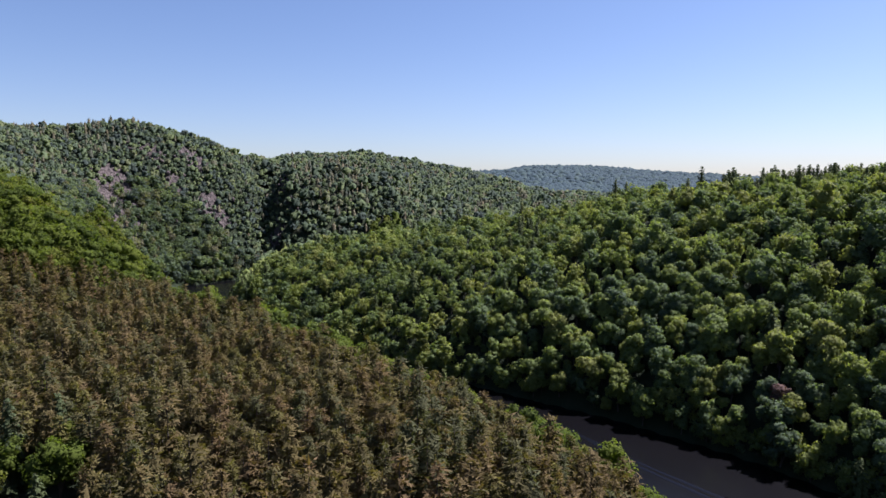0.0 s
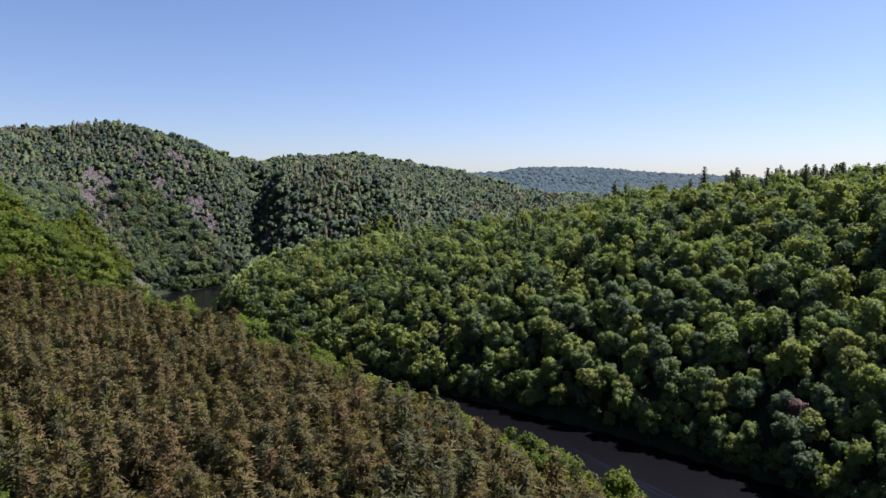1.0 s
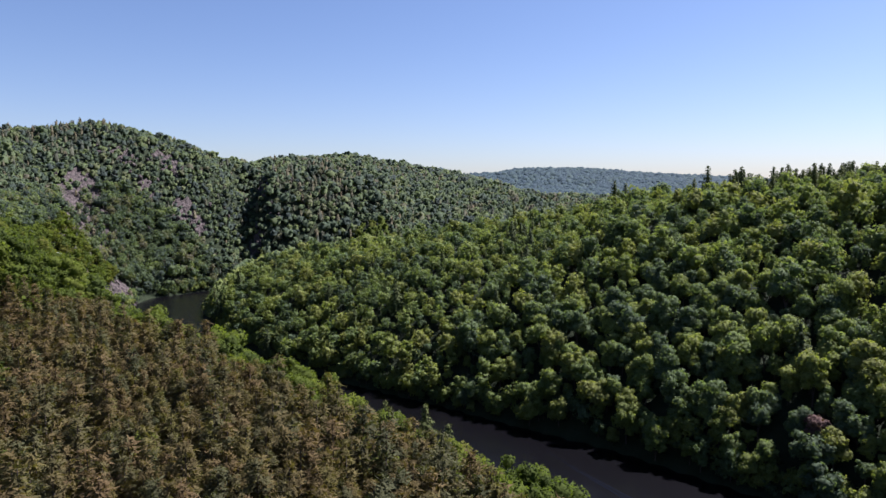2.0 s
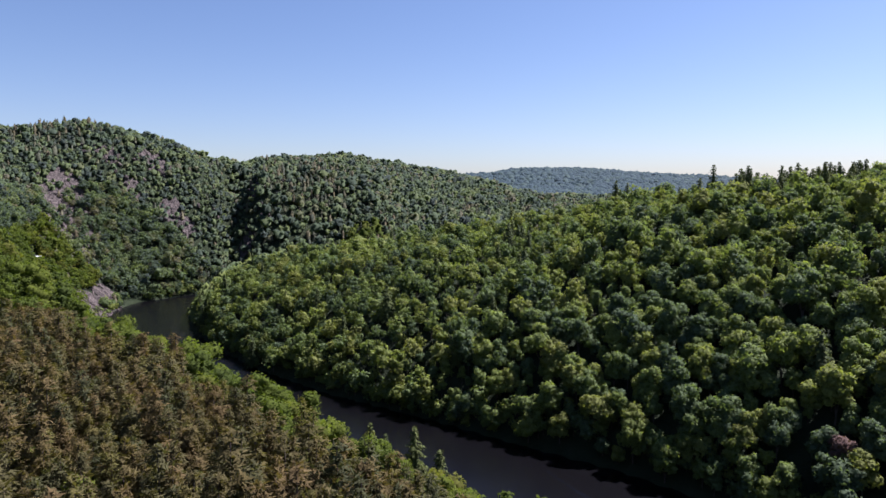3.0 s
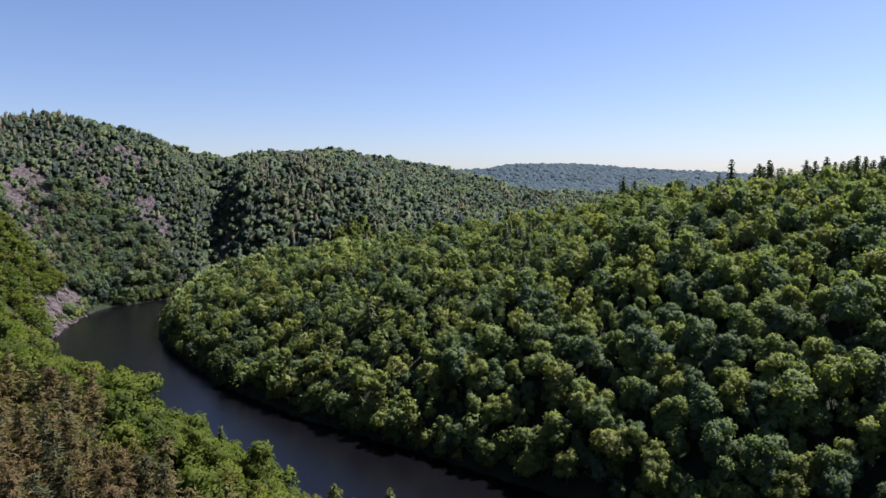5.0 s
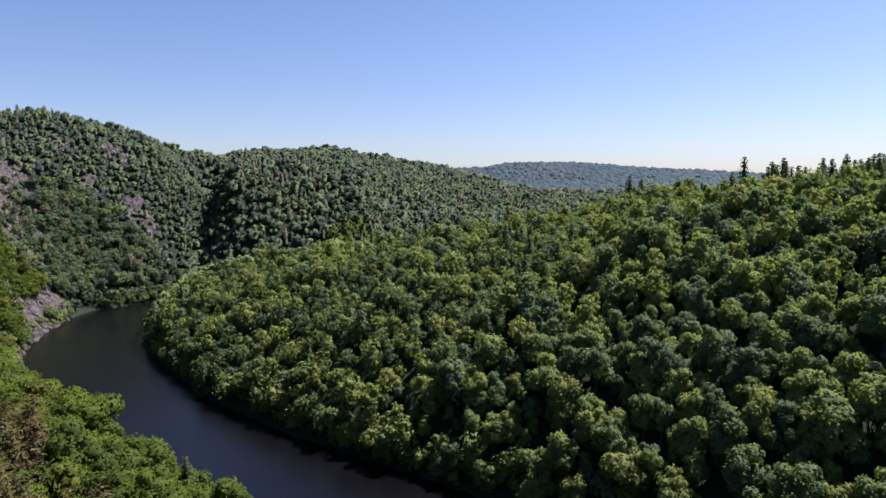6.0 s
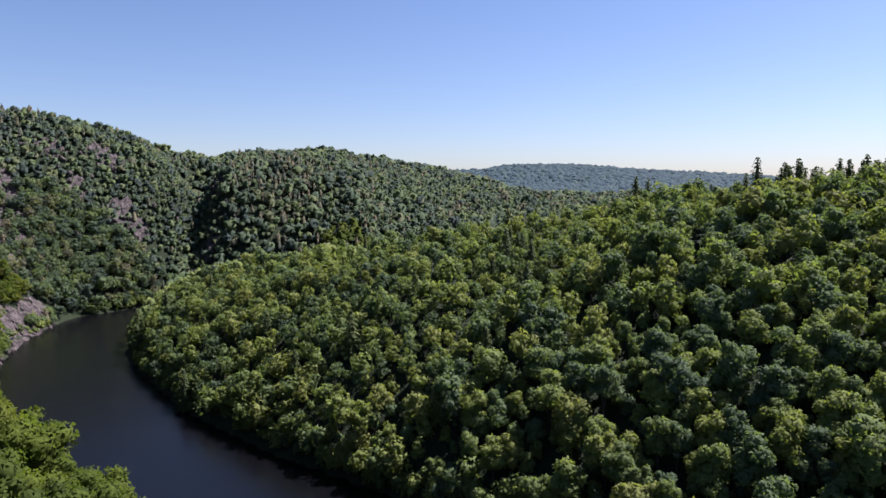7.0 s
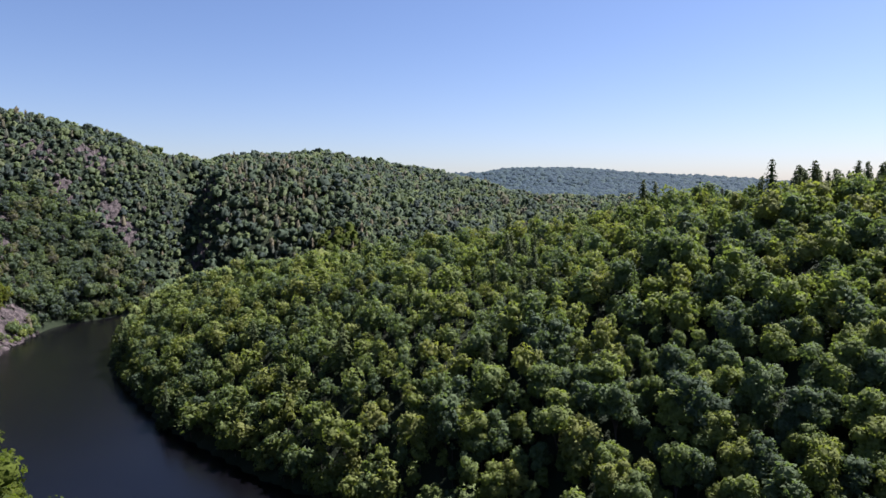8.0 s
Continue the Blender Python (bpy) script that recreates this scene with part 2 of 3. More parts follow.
def limb(a, b, r0, r1, sides=5):
    a, b = np.array(a, float), np.array(b, float)
    n = (b - a) / np.linalg.norm(b - a)
    u = np.cross(n, (0.31, 0.95, 0.1))
    u /= np.linalg.norm(u)
    w = np.cross(n, u)
    t = np.arange(sides) * 6.2832 / sides
    ring = np.cos(t)[:, None] * u + np.sin(t)[:, None] * w
    v = np.concatenate([a + ring * r0, b + ring * r1])
    i = np.arange(sides)
    j = (i + 1) % sides
    return v, np.concatenate([np.stack([i, j, j + sides], 1), np.stack([i, j + sides, i + sides], 1)]), np.concatenate([ring, ring])


# each kind of tree gives (crown, trunk), about as large as it grows, rooted at the origin
def broadleaf(seed, count, size=0.62, wide=9.0, high=14.0):
    rng = np.random.default_rng(seed)
    wide, high = wide * rng.uniform(0.8, 1.2), high * rng.uniform(0.85, 1.2)
    base = high * 0.1
    mid = np.array([0, 0, base + (high - base) * 0.52])
    lobes = [(mid, wide * 0.33)]
    for i in range(rng.integers(13, 18)):
        a, e = i * 2.4 + rng.uniform(-0.6, 0.6), rng.uniform(-0.7, 1.25)
        way = np.array([math.cos(a) * math.cos(e) * wide * 0.34, math.sin(a) * math.cos(e) * wide * 0.34, math.sin(e) * (high - base) * 0.36])
        lobes.append((mid + way * rng.uniform(0.72, 1.22), wide * rng.uniform(0.1, 0.25)))
    centre, radius = np.array([c for c, _ in lobes]), np.array([r for _, r in lobes])
    ps, ns = [], []
    while sum(map(len, ps)) < count:
        k = rng.choice(len(lobes), 400, p=radius ** 2 / (radius ** 2).sum())
        u = rng.normal(size=(400, 3))
        u /= np.linalg.norm(u, axis=1, keepdims=True)
        p = centre[k] + u * radius[k][:, None] * rng.uniform(0.84, 1.2, (400, 1))
        depth = np.linalg.norm(p[:, None] - centre[None], axis=2) / radius[None]
        keep = (depth.min(1) > 0.84) & (u[:, 2] > -0.65)
        ps.append(p[keep]), ns.append(u[keep])
    p, u = np.concatenate(ps)[:count], np.concatenate(ns)[:count]
    crown = [sprays(rng, p, u + rng.normal(size=u.shape) * 0.55 + [0, 0, 0.2], size, size * 0.8, u + unit(p - mid + [0, 0, 1]) * 0.5, 0.42)]
    crown += [blob(c, r * 0.84, rng, 0.22) for c, r in (lobes if count > 450 else lobes[:7] if count > 200 else lobes[:4])]
    trunk = [limb((0, 0, -1.5), (0.15, 0.1, base + 2.5), 0.3, 0.2, 6 if count > 450 else 4)]
    if count > 450:
        trunk += [limb((0.1, 0.1, base + 0.5), mid + (c - mid) * 0.55, 0.14, 0.05, 4) for c, _ in lobes[1:5]]
    return join(crown), join(trunk)


def pine(seed, count, size=0.42, wide=4.0, high=15.0):
    rng = np.random.default_rng(seed)
    ps, ns = [], []
    arms = [limb((0, 0, -1.5), (rng.uniform(-0.3, 0.3), rng.uniform(-0.3, 0.3), high * 0.96), 0.2, 0.05, 6)]
    whorls = rng.integers(15, 20)
    for i in range(whorls):
        t = (i + 0.5) / whorls
        z = high * (0.36 + 0.62 * t)
        reach = wide * 0.5 * (1 - t ** 2.2) ** 0.75 * rng.uniform(0.65, 1.15) + 0.25
        for a in rng.uniform(0, 6.283, 3 if t < 0.75 else 2):
            tip = np.array([math.cos(a) * reach, math.sin(a) * reach, z + reach * rng.uniform(0.05, 0.4)])
            if i % 3 == 0:
                arms.append(limb((0, 0, z), tip * [0.8, 0.8, 1], 0.06, 0.02, 3))
            m = max(3, int(count / (whorls * 2.8)))
            s = rng.uniform(0.35, 1.0, m)[:, None]
            q = np.array([0, 0, z]) * (1 - s) + tip * s + rng.normal(size=(m, 3)) * [0.35, 0.35, 0.22]
            ps.append(q)
            ns.append(np.array([math.cos(a) * 0.5, math.sin(a) * 0.5, 0.75]) + rng.normal(size=(m, 3)) * 0.5)
    p = np.concatenate(ps)
    return sprays(rng, p, np.concatenate(ns), size * 1.5, size * 0.48, p * [1, 1, 0] + np.concatenate(ns) * 0.6 + [0, 0, 0.6], 0.62, p * [1, 1, 0] + [0.01, 0, 0.4]), join(arms[:1] if count < 800 else arms)


def spruce(seed, count, size=0.5, wide=9.0, high=21.0, taper=0.9):
    rng = np.random.default_rng(seed)
    ps, ns = [], []
    whorls = 20
    for i in range(whorls):
        t = (i + 0.3) / whorls
        z = high * (0.08 + 0.91 * t)
        arms = max(4, int(11 * (1 - t)))
        for k in range(arms):
            a = k * 6.283 / arms + i * 0.8 + rng.uniform(-0.2, 0.2)
            reach = (wide * 0.5 * (1 - t) ** taper + 0.25) * rng.uniform(0.65, 1.25)
            m = max(2, int(count / 90 * (0.25 + reach / wide * 2)))
            s = rng.uniform(0.3, 1.0, m)[:, None]
            q = np.array([0, 0, z]) + s * [math.cos(a) * reach, math.sin(a) * reach, -reach * 0.3] + rng.normal(size=(m, 3)) * [0.2, 0.2, 0.16]
            ps.append(q)
            ns.append(np.array([math.cos(a) * 0.7, math.sin(a) * 0.7, 0.7]) + rng.normal(size=(m, 3)) * 0.35)
    core = [limb((0, 0, high * k), (0, 0, high * (k + 0.2)), wide * 0.2 * (1 - k) ** 0.9, wide * 0.2 * (0.76 - k) ** 0.9, 7) for k in (0.08, 0.24, 0.4, 0.56, 0.7)]
    p = np.concatenate(ps)
    return join([sprays(rng, p, np.concatenate(ns), size, size * 0.6, p * [1, 1, 0] + [0, 0, 0.9], 0.5, p * [1, 1, 0] + [0.01, 0, -0.4])] + core), limb((0, 0, -1.5), (0, 0, high), 0.26, 0.02, 6)


def lump(seed, count, wide=9.3, high=10.5, pointed=False):
    """A tree far away: a lumpy crown with sprays standing off it."""
    rng = np.random.default_rng(seed)
    v, f = BALL[1]
    if pointed:
        z = (v[:, 2] + 1) / 2
        body = np.stack([v[:, 0] * wide * 0.33 * (1.25 - z), v[:, 1] * wide * 0.33 * (1.25 - z), z * high * 1.25], 1)
    else:
        body = v * [wide * 0.4, wide * 0.4, high * 0.37] + [0, 0, high * 0.55]
    body = body + rng.normal(size=v.shape) * wide * 0.06
    k = rng.integers(0, len(v), count)
    way = v[k] + rng.normal(size=(count, 3)) * 0.35
    keep = way[:, 2] > -0.3
    out = body[k][keep] * 0.75 + body[rng.integers(0, len(v), count)][keep] * 0.25
    crown = [(body, f, unit(v + [0, 0, 0.9 if count else 1.5]))]
    if count:
        crown.append(sprays(rng, out + way[keep] * wide * 0.06, way[keep] + [0, 0, 0.3], wide * 0.115, wide * 0.095, v[k][keep] + [0, 0, 0.8], 0.7))
    if count and not pointed:
        for i in range(3):
            a, e = i * 2.09 + rng.uniform(-0.5, 0.5), rng.uniform(0.0, 1.1)
            c = np.array([math.cos(a) * math.cos(e) * wide * 0.34, math.sin(a) * math.cos(e) * wide * 0.34, high * 0.55 + math.sin(e) * high * 0.3])
            crown.append(blob(c, wide * rng.uniform(0.12, 0.2), rng, 0.35))
    return join(crown), limb((0, 0, -1.5), (0, 0, high * 0.5), 0.25, 0.15, 3 if count else 2)


def planted(kind, models, spots, sizes, singles, label, group, stand_label, light=None):
    """The first `singles` spots become trees of their own; the rest is one stand."""
    rng = np.random.default_rng(len(spots) + 7)
    turn = rng.uniform(0, 6.283, len(spots))
    which = rng.integers(0, len(models), len(spots))
    z = ground(spots[:, 0], spots[:, 1])
    light = light or models
    own, shared = LEAF[kind if kind in LEAF else "oak"]
    shapes = [(mesh(kind + "_crown", *c, [own]), mesh(kind + "_trunk", *t, [BARK])) for c, t in models] if singles else []
    for i in range(min(singles, len(spots))):
        tree = tagged(new(kind + "_tree"), label, "tree", group)
        part("trunk", shapes[which[i]][1], tree)
        part("crown", shapes[which[i]][0], tree)
        w = sizes[i] * rng.uniform(0.9, 1.12)
        tree.matrix_world = Matrix.LocRotScale((*spots[i], z[i]), Euler((rng.normal() * 0.03, rng.normal() * 0.03, turn[i])), (w, w, sizes[i]))
    vs, fs, ns, slots, tones, n = [], [], [], [], [], 0
    for i in range(singles, len(spots)):
        (cv, cf, cn), (tv, tf, tn) = light[which[i] % len(light)]
        c, s = math.cos(turn[i]), math.sin(turn[i])
        w = sizes[i] * rng.uniform(0.88, 1.14)
        m = np.array([[c * w, s * w, 0], [-s * w, c * w, 0], [0, 0, sizes[i]]])
        v = np.concatenate([cv, tv]) @ m + [*spots[i], z[i]]
        vs.append(v), fs.append(np.concatenate([cf, tf + len(cv)]) + n)
        ns.append(np.concatenate([cn, tn]) @ (m / sizes[i]))
        slots.append(np.repeat([0, 1], [len(cf), len(tf)])), tones.append(np.full(len(v), rng.random()))
        n += len(v)
    if vs:
        tagged(new(kind + "_stand", mesh(kind + "_stand", np.concatenate(vs), np.concatenate(fs), np.concatenate(ns), [shared, BARK], np.concatenate(slots), np.concatenate(tones))), stand_label, "forest", kind="stuff")


def scatter(seed, x0, x1, y0, y1, step):
    """Uneven rows of spots, about step metres apart."""
    rng = np.random.default_rng(seed)
    xs, ys = np.meshgrid(np.arange(x0, x1, step), np.arange(y0, y1, step * 0.87))
    xs = xs + (np.arange(xs.shape[0]) % 2)[:, None] * step / 2
    return np.stack([xs.ravel(), ys.ravel()], 1) + rng.uniform(-0.46, 0.46, (xs.size, 2)) * step


# ---------------------------------------------------------------- ground and water
def axis(low, high, start, end, step):
    """Even steps between low and high, growing ones out to start and end."""
    inner = list(np.arange(low, high + 0.1, step))
    s, v = step, high
    while v < end:
        s *= 1.13
        v += s
        inner.append(v)
    s, v = step, low
    while v > start:
        s *= 1.13
        v -= s
        inner.insert(0, v)
    return np.array(inner)


gx, gy = axis(-470, 330, -4800, 4800, 7.0), axis(-40, 960, -2500, 4900, 7.0)
mx, my = np.meshgrid(gx, gy)
mz = ground(mx.ravel(), my.ravel())
k = (np.arange(len(gy) - 1)[:, None] * len(gx) + np.arange(len(gx) - 1)[None]).ravel()
tris = np.concatenate([np.stack([k, k + 1, k + 1 + len(gx)], 1), np.stack([k, k + 1 + len(gx), k + len(gx)], 1)])
tagged(new("ground", mesh("ground", np.stack([mx.ravel(), my.ravel(), mz], 1), tris, None, [SOIL], smooth=True)), "leaf-littered forest floor of a river valley, coloured dark for the shade between trees", "ground", kind="structure")
w = np.array([(-420, -420, 0), (620, -420, 0), (620, 1300, 0), (-420, 1300, 0)], float)
tagged(new("water", mesh("water", w, np.array([[0, 1, 2], [0, 2, 3]]), None, [WATER])), "dark brown slow river reflecting the sky", "water", kind="structure")


# ---------------------------------------------------------------- rock
# x, y, reach and relief of the bare rock faces
FACES = [(-293, 590, 24, 2.6), (-304, 612, 15, 2.4), (-284, 556, 13, 2.2), (-266, 652, 9, 2.0), (-235, 658, 11, 2.2), (-263, 694, 12, 2.2), (-296, 667, 9, 2.0),
         (-221, 656, 7, 2.0), (-172, 672, 7, 6.0), (-168, 712, 7, 4.0), (-276, 524, 9, 2.0), (-271, 562, 8, 2.0), (-228, 488, 8, 1.6), (-233, 502, 9, 1.8), (-236, 520, 9, 1.8),
         (-240, 536, 8, 1.6), (-242, 548, 6, 1.4), (-246, 508, 7, 1.6)]


def rock_face(cx, cy, reach, relief, seed):
    """A craggy face of broken blocks standing out of the slope, sunk into it at its ragged rim."""
    n = int(26 + reach * 1.1)
    rng = np.random.default_rng(seed)
    u, v = np.meshgrid(np.linspace(-1, 1, n), np.linspace(-1, 1, n))
    x, y = cx + u.ravel() * reach * 1.25, cy + v.ravel() * reach * 1.25
    r = np.hypot(u, v).ravel() + 0.25 * waves(x, y, reach * 0.8, seed, 3)
    count = int(8 + reach * 4)
    cells, step = rng.uniform(-1.3, 1.3, (count, 2)), rng.uniform(0, 1, count)
    lean = rng.normal(0, 0.25, (count, 2))
    far = np.hypot(u.ravel()[:, None] - cells[None, :, 0], (v.ravel()[:, None] - cells[None, :, 1]) * 0.7)
    which = far.argmin(1)
    near = np.sort(far, 1)[:, :2]
    joint = np.clip((near[:, 1] - near[:, 0]) * reach / 0.9, 0, 1)
    tilt = ((u.ravel() - cells[which, 0]) * lean[which, 0] + (v.ravel() - cells[which, 1]) * lean[which, 1]) * reach * 0.4
    crag = relief * (0.25 + 0.75 * step[which]) * (0.35 + 0.65 * joint) + tilt + 0.25 * np.abs(waves(x, y, 3.5, seed + 2, 2))
    z = ground(x, y) + crag * np.clip(1.5 - r, 0, 1) + np.where(r < 0.85, 0.5, -2.8)
    k = (np.arange(n - 1)[:, None] * n + np.arange(n - 1)[None]).ravel()
    tris = np.concatenate([np.stack([k, k + 1, k + 1 + n], 1), np.stack([k, k + 1 + n, k + n], 1)])
    face = new("cliff", mesh("cliff", np.stack([x, y, z], 1), tris, None, [ROCK]))
    return tagged(face, "bare craggy reddish-grey rock face on a wooded slope", "rock", "rock faces of the far hill")


for i, f in enumerate(FACES):
    rock_face(*f, 60 + 5 * i)


def boulder(seed):
    rng = np.random.default_rng(seed)
    v, f = BALL[2]
    cut = v.copy()
    for _ in range(9):
        n = rng.normal(size=3)
        n /= np.linalg.norm(n)
        h = cut @ n - rng.uniform(0.5, 0.8)
        cut = cut - np.maximum(h, 0)[:, None] * n
    return mesh("boulder", cut * [1.0, 0.8, 0.75], f, None, [ROCK])


stones = [boulder(70 + i) for i in range(6)]
# small crags that break through the scrub of the rocky hill
rng = np.random.default_rng(16)
for i in range(150):
    cx, cy, reach = FACES[rng.integers(0, 12)][:3]
    x, y = cx + rng.normal() * (reach + 9), cy + rng.normal() * (reach + 9)
    s = rng.uniform(1.2, 3.0)
    crag = tagged(new("rock_outcrop", stones[i % 6]), "small reddish-grey crag among bushes on a steep slope", "rock", "crags of the far hill")
    crag.matrix_world = Matrix.LocRotScale((x, y, float(ground(np.array([x]), np.array([y]))[0]) + 0.7 * s), Euler((rng.uniform(-0.6, 0.6), rng.uniform(-0.6, 0.6), rng.uniform(0, 6.3))), (s, s, s * 1.5))
rng = np.random.default_rng(17)
bank = RIVER[9:13, :2]
for i in range(260):
    t = rng.uniform(0.5, 2.85)
    a, b = bank[int(t)], bank[int(t) + 1]
    e = (b - a) / np.linalg.norm(b - a)
    off = HALF + abs(rng.normal(0, 4.0)) - 0.6
    x, y = a + (b - a) * (t % 1) + np.array([-e[1], e[0]]) * off
    s = rng.uniform(0.7, 2.7)
    stone = tagged(new("shore_rock", stones[i % 6]), "weathered reddish-grey boulder at the water's edge", "rock", "boulders along the far shore")
    stone.matrix_world = Matrix.LocRotScale((x, y, float(ground(np.array([x]), np.array([y]))[0]) + 0.25 * s), Euler((rng.uniform(-0.5, 0.5), rng.uniform(-0.5, 0.5), rng.uniform(0, 6.3))), (s * 1.3, s, s))


# ---------------------------------------------------------------- the hut and the wake
def box(x0, x1, y0, y1, z0, z1):
    v = np.array([(x, y, z) for x in (x0, x1) for y in (y0, y1) for z in (z0, z1)], float)
    q = [(0, 1, 3, 2), (4, 6, 7, 5), (0, 4, 5, 1), (2, 3, 7, 6), (0, 2, 6, 4), (1, 5, 7, 3)]
    return v, np.array([t for a, b, c, d in q for t in ((a, b, c), (a, c, d))])


PAINT = rough_material("pale_sheet_roof", [(0.3, (0.62, 0.62, 0.60)), (0.7, (0.80, 0.80, 0.78))], 0.8, 0.5, 0.1)
BOARD = rough_material("brown_boards", [(0.3, (0.10, 0.07, 0.05)), (0.7, (0.18, 0.13, 0.09))], 1.5, 0.8, 0.3)
hut = tagged(new("hut"), "small wooden hut with a pale sheet roof among trees", "hut")
hut_z = float(ground(np.array([-265.0]), np.array([500.0]))[0])
part("wall", mesh("hut_wall", *box(-1.5, 1.5, -1.1, 1.1, -2, 3.2), None, [BOARD]), hut)
slope = box(-1.8, 1.8, -1.35, 1.35, 3.2, 3.3)
slope[0][:, 2] += (slope[0][:, 1] + 1.35) * 0.06
part("roof", mesh("hut_roof", *slope, None, [PAINT]), hut, "pale sheet-metal roof")
part("door", mesh("hut_door", *box(-0.45, 0.45, -1.16, -1.1, 0, 2.0), None, [BOARD]), hut, "brown wooden door")
hut.matrix_world = pose(-265.0, 500.0, hut_z, 0, 0, 25)


def wake(start, end, spread, seed):
    """A low ripple ridge, wavering, that fades out along its way."""
    n = 60
    t = np.linspace(0, 1, n)[:, None]
    a, b = np.array(start, float), np.array(end, float)
    side = np.array([-(b - a)[1], (b - a)[0]]) / np.linalg.norm(b - a)
    line = a + (b - a) * t + side * (spread * (1 - t) + 0.18 * waves(t * 60, t * 7, 20, seed)) + side * 2.2 * np.sin(t * 3.14)
    w = 1.05 * (1 - t) + 0.3
    rows = [np.concatenate([line - side * w, np.full((n, 1), -0.02)], 1), np.concatenate([line, 0.42 * (1 - t * 0.72)], 1), np.concatenate([line + side * w, np.full((n, 1), -0.02)], 1)]
    v = np.concatenate(rows)
    i = np.arange(n - 1)
    f = np.concatenate([np.stack([i + o, i + 1 + o, i + 1 + n + o], 1) for o in (0, n)] + [np.stack([i + o, i + 1 + n + o, i + n + o], 1) for o in (0, n)])
    return tagged(new("wake_ripple", mesh("wake_ripple", v, f, None, [WATER], smooth=True)), "faint ripple of a boat's wake on the river", "ripple", "ripples of the wake", "stuff")


wake((80, 180), (41, 248), 1.7, 91)
wake((80, 180), (41, 248), -1.7, 92)


# ---------------------------------------------------------------- trees
def shore(p):
    d, _, _, left = river(p[:, 0], p[:, 1])
    return d - HALF, left


def sized(count, mean, spread, low, high):
    return np.clip(mean * np.exp(rng.normal(0, spread, count)), low, high)


def cleared(p):
    """A narrow clearing round the hut and down the slope from it."""
    x, y = p[:, 0] + 265.0, p[:, 1] - 500.0
    down, across = x * 0.523 - y * 0.852, x * 0.852 + y * 0.523
    return (np.hypot(x, y) < 6.5) | ((down > 0) & (down < 26) & (np.abs(across) < 4.0))


def lee(p, x, y):
    """Where the slope does not face the valley round (x, y): flat tops behind the brow, and back slopes."""
    out = unit(p - [x, y])
    here, before = p, p - 24 * out
    return ground(before[:, 0], before[:, 1]) > ground(here[:, 0], here[:, 1]) - 1.0


rng = np.random.default_rng(11)


def in_pinewood(p, d):
    return (d > 38 + 8 * np.clip((p[:, 1] - 130) / 50, 0, 1) + 10 * waves(p[:, 0], p[:, 1], 50, 8, 2)) & (p[:, 1] < 262 + 0.1 * p[:, 0] + 14 * waves(p[:, 0], p[:, 1], 50, 9, 2))


# pines on the near left shoulder
p = scatter(21, -200, 110, 60, 285, 3.1)
d, left = shore(p)
wood = left & in_pinewood(p, d) & (np.abs(p[:, 0]) < 0.74 * p[:, 1] + 8)
stray = rng.random(len(p)) < 0.035
pines = p[wood & ~stray & (p[:, 1] > 78) & ~((p[:, 0] < -0.56 * p[:, 1] + 3 * waves(p[:, 0], p[:, 1], 25, 6, 2)) & (p[:, 1] < 112))]
pines = pines[np.argsort(np.minimum(np.hypot(pines[:, 0] + 25, pines[:, 1] - 112), np.hypot(pines[:, 0] + 45, pines[:, 1] - 160)))]
planted("pine", [pine(100 + i, 950, 0.26) for i in range(8)], pines, sized(len(pines), 0.9, 0.16, 0.6, 1.3), 300,
        "slender pine with thin brownish olive needles", "pines of the near slope", "dense stand of brownish olive pines on the slope", [pine(120 + i, 330, 0.38) for i in range(8)])
# fresh green broadleaf trees along the shore and further up the left side
q = scatter(22, -330, 130, -20, 470, 5.6)
d, left = shore(q)
green = q[left & (d > 0) & ~in_pinewood(q, d) & (np.abs(q[:, 0]) < 0.74 * q[:, 1] + 8) & (q[:, 1] > 60)]
green = green[~cleared(green) & ~((green[:, 1] > 420) & (shore(green)[0] < 16))]
green = np.concatenate([green, p[wood & stray]])
SPRUCES = np.array([(-10.9, 201.9), (-6.9, 200.7), (0.0, 199.6), (6.0, 193.9), (-40.3, 228.5), (-70, 117), (-78, 114), (-57, 88), (-48, 85), (-74, 122)], float)
for sx, sy in SPRUCES[:5]:
    green = green[~((np.abs(green[:, 0] - sx) < 4.5) & (green[:, 1] > sy - 11) & (green[:, 1] < sy + 3))]
green = green[np.argsort(np.minimum(np.hypot(green[:, 0] + 60, green[:, 1] - 250), np.minimum(np.minimum(np.hypot(green[:, 0] + 5, green[:, 1] - 188), np.hypot(green[:, 0] + 60, green[:, 1] - 110)), np.hypot(green[:, 0] - 36, green[:, 1] - 158))))]
planted("hornbeam", [broadleaf(200 + i, 820, 0.37) for i in range(8)], green, sized(len(green), 0.66, 0.2, 0.4, 1.05) * (1 + 0.28 * np.clip((green[:, 1] - 205) / 30, 0, 1) * np.clip((340 - green[:, 1]) / 30, 0, 1) + 0.35 * np.exp(-((green[:, 0] - 38) / 28) ** 2 - ((green[:, 1] - 168) / 28) ** 2)), 300,
        "bushy broadleaf tree with fresh yellow-green leaves", "green trees of the near bank", "dense stand of fresh green broadleaf trees", [broadleaf(220 + i, 330, 0.48) for i in range(8)])
